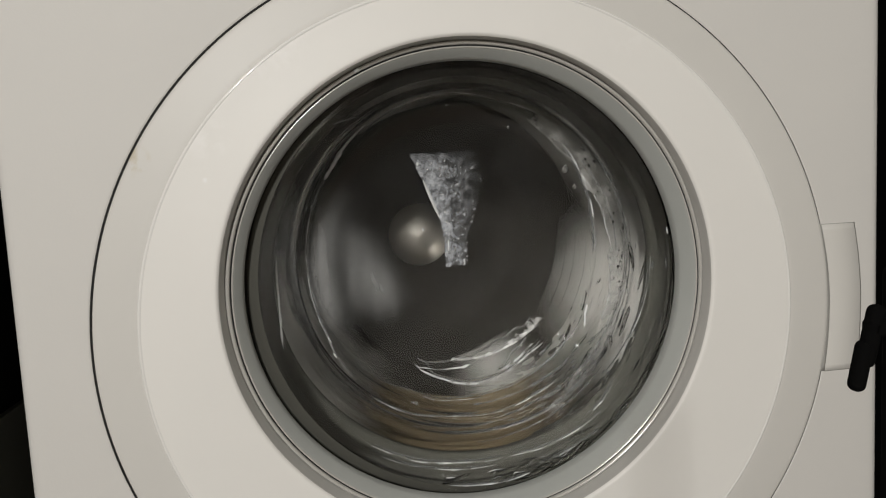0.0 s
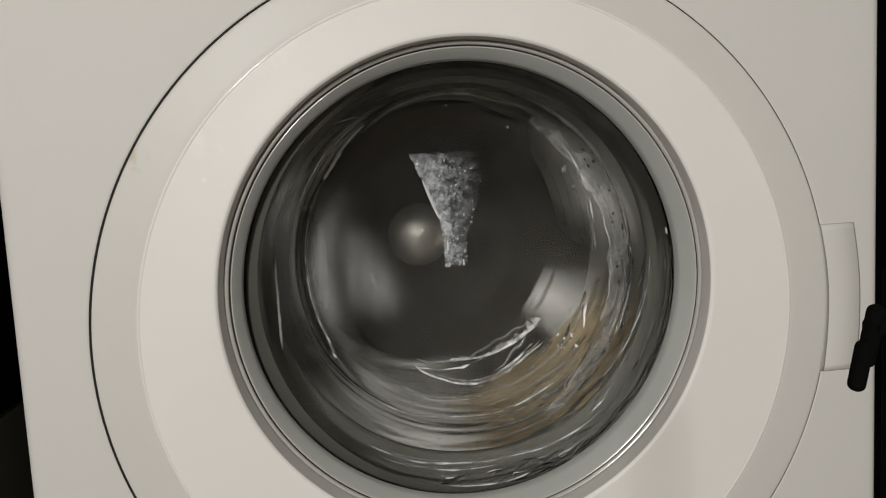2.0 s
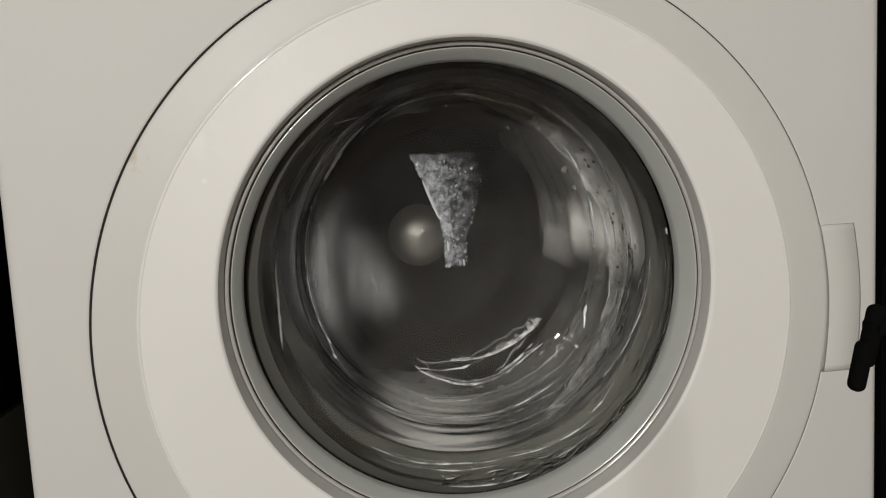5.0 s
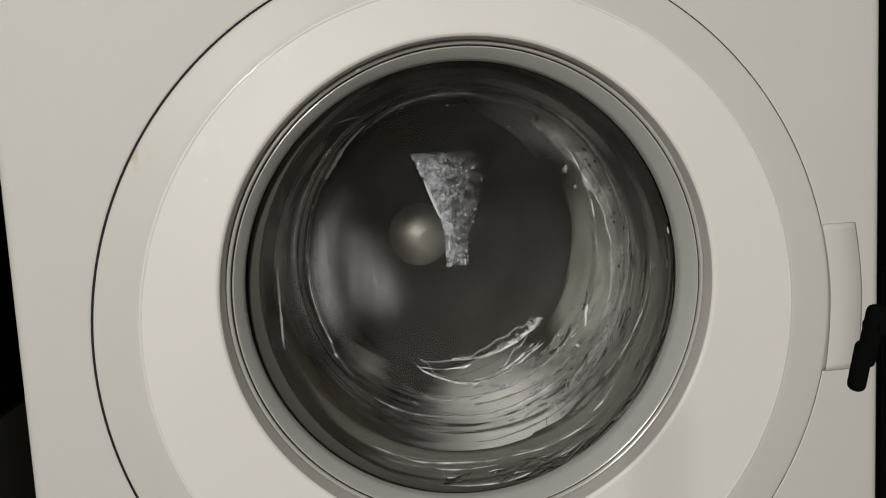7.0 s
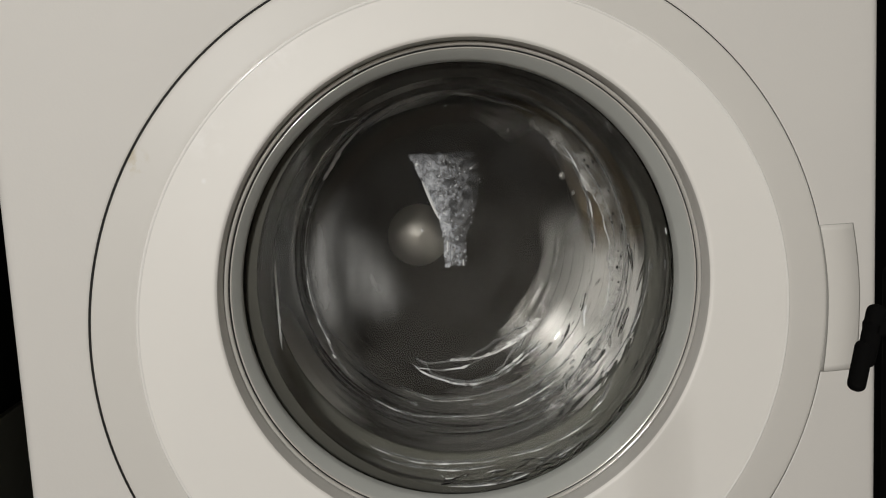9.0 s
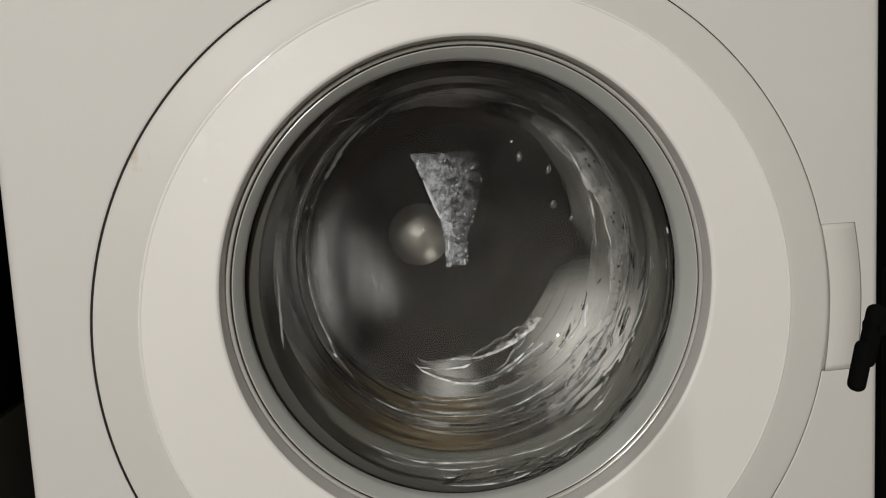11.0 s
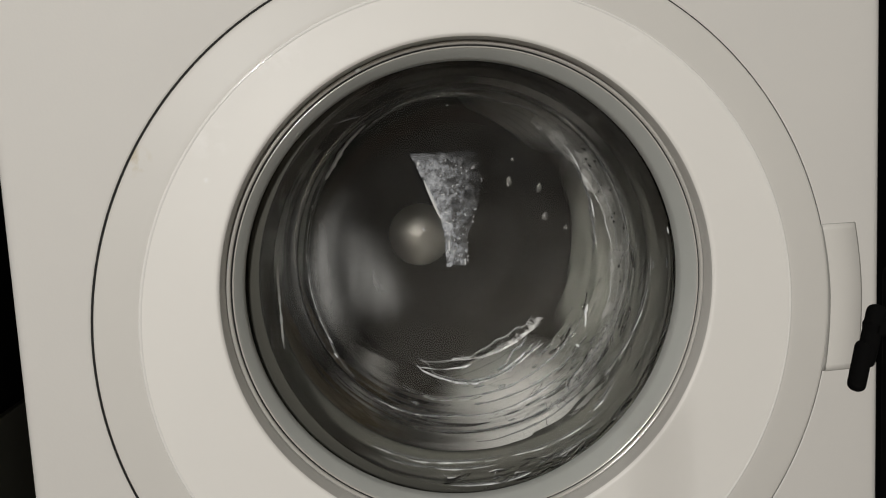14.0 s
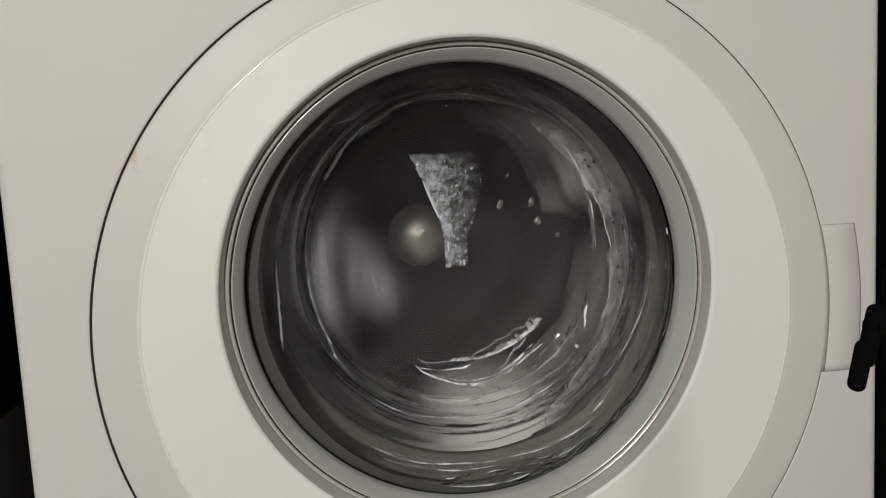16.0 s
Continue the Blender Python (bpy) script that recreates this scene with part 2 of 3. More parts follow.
        for k in range(1, 17):
            f = 1 - k / 16
            rows.append((max((rw - 0.024) * f, 0.0006), 0.141 + s + 0.006 * (1 - f * f), wx, wz))
        return rows

    inner = flank(True)
    INNER.extend(inner)
    count = len(inner)

    def ripple(i, a):
        # running water lies in uneven concentric ridges, mostly low on the glass
        if i >= count or i < 8 or i > count - 18:
            return 0.0
        low = max(0.0, math.sin(a + 0.30)) ** 1.2
        wet = 0.03 + 0.97 * low
        side = math.exp(-((a - 0.85) / 0.45) ** 2)
        v = Vector((i * 0.40, a * 0.8, 4.0))
        w = Vector((i * 0.95, a * 2.2, 9.0))
        return wet * (0.0016 * noise.noise(v) + 0.0007 * noise.noise(w)) + 0.0018 * side * noise.noise(Vector((i * 0.6 + a * 3.0, a * 10.0, 2.0)))

    bm = lathe(inner + flank(False)[::-1], 320, closed=True, wave=ripple)
    glass = part("glass_bowl", bm, M_GLASS, d, "clear bulging glass bowl with water film")
    glass.visible_shadow = False
    return d


the_door = door()


def handle():
    # shallow grip plate beside the door
    x0, x1, z0, z1 = 0.2566, 0.2842, Z - 0.1600, Z - 0.0512
    bm = bmesh.new()
    n = 24
    front = []
    for k in range(n + 1):
        z = z0 + (z1 - z0) * k / n
        u = (z - (z0 + z1) / 2) / ((z1 - z0) / 2)
        lean = 0.0026 * max(0.0, u) ** 1.5
        front.append((x0 + 0.0042 * (1 - u * u) - lean, x1 + 0.0030 * (1 - u * u) - 0.0014 - lean, z))
    rows = []
    for l, rgt, z in front:
        rows.append([bm.verts.new(p) for p in ((l, 0.006, z), (l, -0.0002, z), (l + 0.0005, -0.0006, z), (rgt - 0.0006, -0.0005, z), (rgt, 0.0002, z), (rgt, 0.006, z))])
    for p, q in zip(rows, rows[1:]):
        for a in range(5):
            bm.faces.new((p[a], p[a + 1], q[a + 1], q[a]))
    bm.faces.new(rows[0])
    bm.faces.new(rows[-1])
    part("door_grip", bm, M_RING, machine, "white door grip plate")
    bm = bmesh.new()
    rows = []
    for k, (l, rgt, z) in enumerate(front):
        z += -0.0005 if k == 0 else 0.0005 if k == n else 0.0
        rows.append([bm.verts.new((l, 0.004, z)), bm.verts.new((l, -0.00015, z)), bm.verts.new((rgt + 0.0005, -0.00015, z)), bm.verts.new((rgt + 0.0005, 0.004, z))])
    for p, q in zip(rows, rows[1:]):
        for a in range(3):
            bm.faces.new((p[a], p[a + 1], q[a + 1], q[a]))
    bm.faces.new(rows[0])
    bm.faces.new(rows[-1])
    part("grip_seam", bm, M_SEAM, machine, "thin grey seam round the grip")
    bm = bmesh.new()
    rows = []
    for l, rgt, z in front:
        rows.append([bm.verts.new((l - 0.0030, -0.0004, z)), bm.verts.new((l + 0.0002, -0.0004, z)), bm.verts.new((l + 0.0002, 0.004, z)), bm.verts.new((l - 0.0030, 0.004, z))])
    for p, q in zip(rows, rows[1:]):
        for a in range(4):
            bm.faces.new((p[a], p[(a + 1) % 4], q[(a + 1) % 4], q[a]))
    bm.faces.new(rows[0])
    bm.faces.new(rows[-1])
    part("grip_groove", bm, M_SEAM2, machine, "grey groove of the grip")


handle()


def gasket():
    ax, az = AXIS
    rows = [(0.1570, 0.028, ax, az), (0.172, 0.030, ax, az), (0.178, 0.042, ax, az), (0.166, 0.052, ax, az), (0.176, 0.062, ax, az), (0.178, 0.074, ax, az), (0.1555, 0.078, ax, az), (0.1535, 0.082, ax, az), (0.1545, 0.090, ax, az), (0.160, 0.102, ax, az), (0.170, 0.116, ax, az), (0.186, 0.127, ax, az)]
    part("door_gasket", lathe(rows, 128), M_RUBBER, machine, "dark grey folded rubber door gasket")


gasket()


# ---- drum, turning about the depth axis; its own space has the axis at its origin ----
def drum_parts():
    d = empty("drum")
    d.parent = machine
    part("front_lip", lathe([(0.186, 0.135, 0, 0), (0.184, 0.130, 0, 0), (0.190, 0.128, 0, 0), (0.232, 0.134, 0, 0), (0.240, 0.144, 0, 0)], 128), M_STEEL, d)
    part("drum_wall", lathe([(0.240, 0.144, 0, 0), (0.240, 0.43, 0, 0), (0.228, 0.445, 0, 0)], 128), M_STEEL, d, "perforated steel drum wall")
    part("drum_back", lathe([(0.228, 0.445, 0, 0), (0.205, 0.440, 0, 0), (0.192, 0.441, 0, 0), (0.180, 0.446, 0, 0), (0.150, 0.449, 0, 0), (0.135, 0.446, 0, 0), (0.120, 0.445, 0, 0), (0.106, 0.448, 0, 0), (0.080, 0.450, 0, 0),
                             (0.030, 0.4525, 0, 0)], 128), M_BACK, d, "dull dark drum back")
    part("hub_cap", lathe([(0.040, 0.4520, 0, 0), (0.037, 0.4490, 0, 0), (0.030, 0.4440, 0, 0), (0.022, 0.4400, 0, 0), (0.012, 0.4372, 0, 0), (0.0005, 0.4362, 0, 0)], 64), M_HUB, d, "domed steel hub cap")
    for a in (-91, 29, 149):
        bm = bmesh.new()
        rows = []
        for y, top in ((0.150, 0.200), (0.160, 0.176), (0.200, 0.166), (0.400, 0.166), (0.430, 0.185)):
            rows.append([bm.verts.new((r * math.cos(radians(a + da)), y, -r * math.sin(radians(a + da)))) for da, r in ((-22, 0.2395), (-17, top + 0.022), (-11, top + 0.004), (0, top), (11, top + 0.004), (17, top + 0.022), (22, 0.2395))])
        for p, q in zip(rows, rows[1:]):
            for k in range(6):
                bm.faces.new((p[k], p[k + 1], q[k + 1], q[k]))
        lifter = part("lifter", bm, M_LIFT, d, "pale grey drum lifter with holes")
        holes = bmesh.new()
        for y in (0.18, 0.215, 0.25, 0.285, 0.32, 0.355):
            for da in (-8, 0, 8):
                b = radians(a + da + (3 if int(y * 1000) % 2 else 0))
                m = Matrix.Translation((0.1655 * math.cos(b), y, -0.1655 * math.sin(b))) @ Matrix.Rotation(b, 4, "Y") @ Matrix.Rotation(radians(90), 4, "Y")
                bmesh.ops.create_circle(holes, cap_ends=True, segments=10, radius=0.0032, matrix=m)
        tagged(part("lifter_hole", holes, M_DARK, lifter), kind="stuff")
    return d


drum = drum_parts()
drum.matrix_basis = pose(AXIS[0], 0, AXIS[1])


def wad(name, label, a0, a1, r_in, y0, y1, material, seed, lump=0.012, fold=9.0, taper=0.0, pleat=1.0):
    """A wet garment pressed against the drum wall by the spin."""
    bm = bmesh.new()
    na, ny = max(10, int((a1 - a0) / 2.2)), (44 if pleat > 1 else 18)
    grid = []
    for j in range(ny + 1):
        v = j / ny
        row = []
        for k in range(na + 1):
            u = k / na
            a = radians(a0 + (a1 - a0) * u)
            edge = min(1.0, 5 * min(u, 1 - u) + 0.02) ** 0.5 * min(1.0, 4 * min(v, 1 - v) + 0.03) ** 0.5
            q = Vector((math.cos(a) * 0.2, v * 0.3 * pleat, math.sin(a) * 0.2)) * fold + Vector((seed * 3.1, 0, 0))
            h = noise.noise(q) * lump + noise.noise(q * 2.7) * lump * 0.5 + (1 - abs(noise.noise(q * 1.4))) * lump * 0.4
            r = 0.2395 - (0.2395 - r_in + taper * v - h) * edge
            wob = 0.012 * noise.noise(Vector((a * 3, seed, 0)))
            row.append(bm.verts.new((r * math.cos(a), y0 + (y1 - y0) * v + wob, -r * math.sin(a))))
        grid.append(row)
    for p, q in zip(grid, grid[1:]):
        for k in range(na):
            bm.faces.new((p[k], p[k + 1], q[k + 1], q[k]))
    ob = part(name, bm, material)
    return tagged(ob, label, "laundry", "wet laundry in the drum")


LAUNDRY = [
    wad("white_towel", "wet white cotton towel flung against the drum wall", 26, 62, 0.180, 0.150, 0.40, cloth("white_cotton", (0.84, 0.83, 0.81)), 3, lump=0.024, taper=0.012, pleat=3.2),
    # sheet and sock are added; their pale cloth imitates reflections off the drum back
    wad("added_sheet", "added pale grey sheet at the drum back, for the glow reflected there", 0, 66, 0.172, 0.375, 0.440, cloth("pale_cotton", (0.10, 0.097, 0.09)), 13, lump=0.024, taper=0.022, pleat=2.0),
    wad("added_sock", "added white sock at the drum back, for a bright reflection there", -52, -34, 0.176, 0.395, 0.440, cloth("sock_cotton", (0.24, 0.237, 0.23)), 17, lump=0.010, taper=0.020, pleat=2.0),
    wad("white_pillowcase", "wet white pillowcase bunched at the back of the drum", 40, 64, 0.172, 0.390, 0.442, cloth("pillow_cotton", (0.62, 0.61, 0.59)), 19, lump=0.012, taper=0.024, pleat=2.4),
    wad("brown_shirt", "wet brown and olive shirt pressed to the drum wall", -54, 25, 0.182, 0.150, 0.40, cloth("brown_cotton", (0.150, 0.115, 0.066)), 5, lump=0.018, pleat=2.2),
    wad("dark_trousers", "wet charcoal trousers pressed to the drum wall", 64, 166, 0.176, 0.150, 0.43, cloth("charcoal_cotton", (0.095, 0.092, 0.085)), 7, lump=0.018, pleat=2.0),
    wad("grey_sweater", "wet grey green sweater pressed to the drum wall", 168, 246, 0.176, 0.150, 0.43, cloth("grey_wool", (0.20, 0.20, 0.18)), 9, lump=0.018, pleat=2.0),
]

# ---- added neighbours, black for the shaded gaps beside the machine ----
def neighbour(name, label, category, x0, x1):
    """A tall unit: two sides, a top, a shelf board and a recessed front."""
    c = tagged(empty(name), label, category)
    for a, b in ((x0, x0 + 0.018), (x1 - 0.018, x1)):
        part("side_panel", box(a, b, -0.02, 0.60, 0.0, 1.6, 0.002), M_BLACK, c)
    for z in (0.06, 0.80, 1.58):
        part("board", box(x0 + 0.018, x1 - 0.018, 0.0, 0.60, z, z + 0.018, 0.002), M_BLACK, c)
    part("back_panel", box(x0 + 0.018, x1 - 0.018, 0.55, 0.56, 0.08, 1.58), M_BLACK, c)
    return c


neighbour("dark_cupboard", "added cupboard beside the machine, deep shade put into its black", "cupboard", -0.95, -0.345)
neighbour("dark_shelf", "added shelf unit beside the machine, deep shade put into its black", "shelf", 0.318, 0.95)
tagged(part("olive_board", box(-0.343, -0.337, -0.015, 0.58, 0.0, 0.375, 0.001), M_OLIVE), "dark olive board leaning at the cupboard side", "board")


def clip_stand():
    """A black stand close to the lens: a pole with a clip arm."""
    c = tagged(empty("phone_stand"), "black plastic phone stand with a clip arm, close to the lens", "phone stand")
    y = -0.40

    def bar(name, a, b, w, t, soft=0.3):
        bm = bmesh.new()
        bmesh.ops.create_cube(bm, size=1)
        v = Vector((b[0] - a[0], 0, b[1] - a[1]))
        for q in bm.verts:
            q.co = Vector((q.co.x * w, q.co.y * t, q.co.z * (v.length + w)))
        bmesh.ops.bevel(bm, geom=bm.edges[:], offset=w * soft, segments=5, affect="EDGES", profile=0.5)
        turn = Matrix.Rotation(math.atan2(v.x, v.z), 4, "Y")
        bm.transform(Matrix.Translation(((a[0] + b[0]) / 2, y, (a[1] + b[1]) / 2)) @ turn)
        return part(name, bm, M_BLACK, c)

    bar("arm", (-0.0153, Z - 0.0226), (-0.0168, Z - 0.0291), 0.0025, 0.0024, 0.46)
    bar("tip", (-0.0171, Z - 0.0275), (-0.0182, Z - 0.0325), 0.0023, 0.0024, 0.46)
    bar("joint", (-0.0156, Z - 0.0247), (-0.0109, Z - 0.0246), 0.0026, 0.0024)
    bar("pole", (-0.0106, Z - 0.0184), (-0.0116, 0.008), 0.0050, 0.005)
    part("foot", box(-0.07, 0.05, -0.46, -0.34, 0.0, 0.014, 0.005), M_BLACK, c)
    return c


clip_stand()


# ---- water and painted reflections on the glass ----
M_MILK = mat("milky_film", (0.78, 0.81, 0.86), 0.10, vary=0.35, scale=90, bump=0.8, bump_scale=260)


def see_through(m, low, high, scale):
    """Uneven thickness of a film: thin places let more through."""
    nt = m.node_tree
    bs = nt.nodes["Principled BSDF"]
    tc = nt.nodes.new("ShaderNodeTexCoord")
    n = nt.nodes.new("ShaderNodeTexNoise")
    n.inputs["Scale"].default_value = scale
    n.inputs["Detail"].default_value = 5
    n.inputs["Roughness"].default_value = 0.7
    nt.links.new(tc.outputs["Object"], n.inputs["Vector"])
    r = nt.nodes.new("ShaderNodeMapRange")
    r.inputs["From Min"].default_value, r.inputs["From Max"].default_value = 0.42, 0.62
    r.inputs["To Min"].default_value, r.inputs["To Max"].default_value = low, high
    nt.links.new(n.outputs["Fac"], r.inputs["Value"])
    # the film thins out towards its top edge and its far side
    sep = nt.nodes.new("ShaderNodeSeparateXYZ")
    nt.links.new(tc.outputs["Object"], sep.inputs[0])
    last = r.outputs["Result"]
    for axis, a, b, floor in (("Z", 0.5500, 0.5370, 0.0), ("X", 0.030, -0.012, 0.0)):
        k = nt.nodes.new("ShaderNodeMapRange")
        k.inputs["From Min"].default_value, k.inputs["From Max"].default_value = a, b
        k.inputs["To Min"].default_value = floor
        nt.links.new(sep.outputs[axis], k.inputs["Value"])
        f = nt.nodes.new("ShaderNodeMath")
        f.operation = "MULTIPLY"
        nt.links.new(last, f.inputs[0])
        nt.links.new(k.outputs["Result"], f.inputs[1])
        last = f.outputs[0]
    nt.links.new(last, bs.inputs["Alpha"])


see_through(M_MILK, 0.12, 0.85, 160)
M_RUN = mat("running_water", (0.75, 0.77, 0.78), 0.06, vary=0.1, scale=80)
M_RUN.node_tree.nodes["Principled BSDF"].inputs["Transmission Weight"].default_value = 0.93
M_RUN.node_tree.nodes["Principled BSDF"].inputs["IOR"].default_value = 1.33
WET = []


def on_glass(row, a, lift=0.0):
    k = max(0, min(len(INNER) - 2, int(row)))
    f = row - k
    p, q = INNER[k], INNER[k + 1]
    r, y, cx, cz = [u + (v - u) * f for u, v in zip(p, q)]
    return Vector((cx + (r - lift) * math.cos(a), y - lift * 0.6, cz - (r - lift) * math.sin(a)))


FILM_HEIGHTS = (-0.0790, -0.0550, -0.0382, -0.0056, 0.0187)
FILM_NEAR = (-0.0050, -0.0050, -0.0078, -0.0206, -0.0317)
FILM_FAR = (0.0140, 0.0150, 0.0215, 0.0300, 0.0350)


def wet_film():
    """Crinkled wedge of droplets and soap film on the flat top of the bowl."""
    rnd = random.Random(11)
    bm = bmesh.new()
    nu, nv = 16, 22
    grid = []
    for j in range(nv + 1):
        v = j / nv
        row = []
        for i in range(nu + 1):
            u = i / nu
            z = 0.0187 - 0.0977 * v
            x = float(np.interp(z, FILM_HEIGHTS, FILM_NEAR)) * (1 - u) + float(np.interp(z, FILM_HEIGHTS, FILM_FAR)) * u
            jag = 0.0016 * rnd.uniform(-1, 1) * (1.2 if j == 0 else 0.8)
            row.append(bm.verts.new((x + (0.0 if i == 0 else 0.0012) * rnd.uniform(-1, 1), 0.1300 + 0.0013 * rnd.uniform(-1, 1), Z + z + jag)))
        grid.append(row)
    for p, q in zip(grid, grid[1:]):
        for i in range(nu):
            bm.faces.new((p[i], p[i + 1], q[i + 1], q[i]))
    # the film is double along its thick side
    grid2 = [[bm.verts.new(v.co + Vector((0.0006, -0.0016, 0.0008 * rnd.uniform(-1, 1)))) for v in row[: nu // 2 - (j // 6)]] for j, row in enumerate(grid)]
    for p, q in zip(grid2, grid2[1:]):
        for i in range(len(q) - 1):
            bm.faces.new((p[i], p[i + 1], q[i + 1], q[i]))
    bmesh.ops.triangulate(bm, faces=bm.faces[:])
    ob = part("soap_film", bm, M_MILK, smooth=False)
    tagged(ob, "silvery wedge of soap film and droplets on the glass", "soap film", kind="stuff")
    WET.append(ob)


wet_film()


def trickle(runs, seed, wander=0.6):
    """Rounded threads of water that follow the bowl through rows and angles."""
    bm = bmesh.new()
    for points, w in runs:
        at = list(range(len(points)))
        span = sum(abs(q[1] - p[1]) for p, q in zip(points, points[1:]))
        n = max(8, int(span * 0.9))
        rings = []
        for k in range(n + 1):
            t = k / n
            u = t * (len(points) - 1)
            row = float(np.interp(u, at, [p[0] for p in points]))
            a = radians(float(np.interp(u, at, [p[1] for p in points])))
            fat = w * 0.001 * (0.2 + 0.8 * math.sin(math.pi * t) ** 0.5) * (0.75 + 0.7 * noise.noise(Vector((t * n * 0.30, row, seed))))
            rr = row + wander * noise.noise(Vector((t * n * 0.12, row * 0.7, seed + 5)))
            c, g = on_glass(rr, a, 0.0006), on_glass(rr + 0.7, a) - on_glass(rr - 0.7, a)
            g.normalize()
            t_dir = Vector((-math.sin(a), 0, -math.cos(a)))
            nrm = g.cross(t_dir).normalized()
            rings.append([bm.verts.new(c + (g * math.cos(b) * 1.6 + nrm * math.sin(b) * 0.8) * max(fat, 0.00008)) for b in (0, 1.05, 2.09, 3.14, 4.19, 5.24)])
        for p, q in zip(rings, rings[1:]):
            for k in range(6):
                bm.faces.new((p[k], p[(k + 1) % 6], q[(k + 1) % 6], q[k]))
        bm.faces.new(rings[0])
        bm.faces.new(rings[-1])
    return bm


def lay(name, label, bm, material):
    ob = tagged(part(name, bm, material), label, "water", kind="stuff")
    ob.visible_shadow = False
    WET.append(ob)


LOW_RUNS = [(((44, 100), (43, 60), (46, 24)), 0.9), (((38, 90), (40, 40)), 0.7), (((53, 70), (52, 20)), 0.9), (((70, 95), (71, 60), (72, 30)), 0.8), (((66, 88), (65, 40)), 0.8)]
HIGH_RUNS = [(((47, -67), (56, -59)), 0.6), (((58, -6), (51, 8), (44, 15)), 0.8), (((66, -40), (64, -20), (62, 5)), 0.8), (((50, -36), (52, -14), (50, 6)), 0.6)]
GLINTS = [(((65.2, -148), (65.2, -142), (63, -136), (60.5, -124)), 1.9), (((32, -129), (40, -123)), 0.5), (((64.5, 152.5), (64.5, 150)), 1.2), (((60.8, 147), (60.8, 145)), 1.2), (((35.8, 186), (35.8, 176), (34.2, 169), (30.5, 161)), 1.5),
          (((60, -160), (60, -159)), 0.7), (((64, -159), (64, -158)), 0.7), (((69, -93.5), (69, -92.5)), 0.5), (((66, 42), (66, 41)), 1.6), (((15, -11), (15, -9)), 0.9), (((72, 25), (71, 29), (68, 34)), 1.0)]
ARCS = [(((80.5, 116), (79.5, 109), (76.7, 95), (75.5, 85), (76.7, 72), (79, 60), (79, 50)), 0.95), (((80.2, 114), (81, 93), (82, 77), (82.2, 59), (82, 44)), 0.8), (((78, 76), (80, 64), (80.6, 54)), 0.8),
        (((52, 127), (52.5, 113), (58, 96), (56.5, 82)), 0.65), (((56.5, 84), (58.7, 68), (59.5, 53)), 0.7), (((28.7, 122), (28.7, 108), (29.7, 93), (29.5, 82)), 0.8), (((25, 118), (26, 100), (27, 84)), 0.5),
        (((29.5, 80), (26.5, 62), (24.5, 49)), 0.7), (((28.7, 51), (28.7, 47), (31, 39)), 0.9), (((64.2, -127), (60.5, -111), (60, -94), (63.5, -76), (61.5, -58)), 0.55), (((67, -48), (69.5, -31), (72.2, -13), (73, 3)), 0.6),
        (((32.2, 0), (34, 20), (36, 42)), 0.5), (((15.5, 98), (15, 91), (14.2, 82), (15.2, 75)), 0.7), (((19, 72), (17, 60), (16, 52)), 0.5), (((70, 118), (68, 104), (69, 88)), 0.35), (((64.5, 215), (65.5, 190), (66, 172), (64.5, 154), (58, 136)), 0.4)]
# white colour stands in for lamp glints on the wet glass
M_BRIGHT = mat("glint_white", (0.85, 0.86, 0.86), 0.08, vary=0.1, scale=90)
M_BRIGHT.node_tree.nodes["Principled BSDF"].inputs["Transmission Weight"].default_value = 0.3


def broken(m, low, high, scale):
    """Patchy alpha: a pale layer, such as a painted glint, shows here and there."""
    nt = m.node_tree
    tc = nt.nodes.new("ShaderNodeTexCoord")
    n = nt.nodes.new("ShaderNodeTexNoise")
    n.inputs["Scale"].default_value = scale
    n.inputs["Detail"].default_value = 3
    nt.links.new(tc.outputs["Object"], n.inputs["Vector"])
    r = nt.nodes.new("ShaderNodeMapRange")
    r.inputs["From Min"].default_value, r.inputs["From Max"].default_value = 0.40, 0.62
    r.inputs["To Min"].default_value, r.inputs["To Max"].default_value = low, high
    nt.links.new(n.outputs["Fac"], r.inputs["Value"])
    nt.links.new(r.outputs["Result"], nt.nodes["Principled BSDF"].inputs["Alpha"])


# reflected arcs and glints painted as patchy white
M_ARC = mat("patchy_glint_white", (0.85, 0.86, 0.86), 0.07, vary=0.15, scale=90, bump=0.5, bump_scale=260)
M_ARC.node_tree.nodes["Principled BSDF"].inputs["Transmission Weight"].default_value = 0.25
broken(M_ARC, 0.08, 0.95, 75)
lay("water_trickle", "thin threads of water running round the wet glass", trickle(LOW_RUNS + HIGH_RUNS, 2), M_RUN)
lay("water_glint", "small lamp glints on the wet glass, put in as white beads", trickle(GLINTS, 7, 0.2), M_BRIGHT)
lay("arc_glint", "white arcs painted for the reflections round the bowl", trickle(ARCS, 12, 0.35), M_ARC)
lay("water_ridge", "clear ridges of water beside the bright arcs", trickle([(tuple((r + 1.1, a) for r, a in p), w * 1.3) for p, w in ARCS], 14, 0.5), M_RUN)
# film ridges plus a lamp highlight and sparkles, painted white
EDGE_RUNS = (((-0.0262, 0.0098), (-0.0240, 0.0088), 0.0016), ((-0.0235, -0.0445), (-0.0228, -0.0475), 0.0012), ((-0.0212, -0.0040), (-0.0085, -0.0375), 0.0013), ((-0.0022, -0.0560), (-0.0024, -0.0660), 0.0007), ((0.0105, -0.0730), (0.0110, -0.0790), 0.0006))


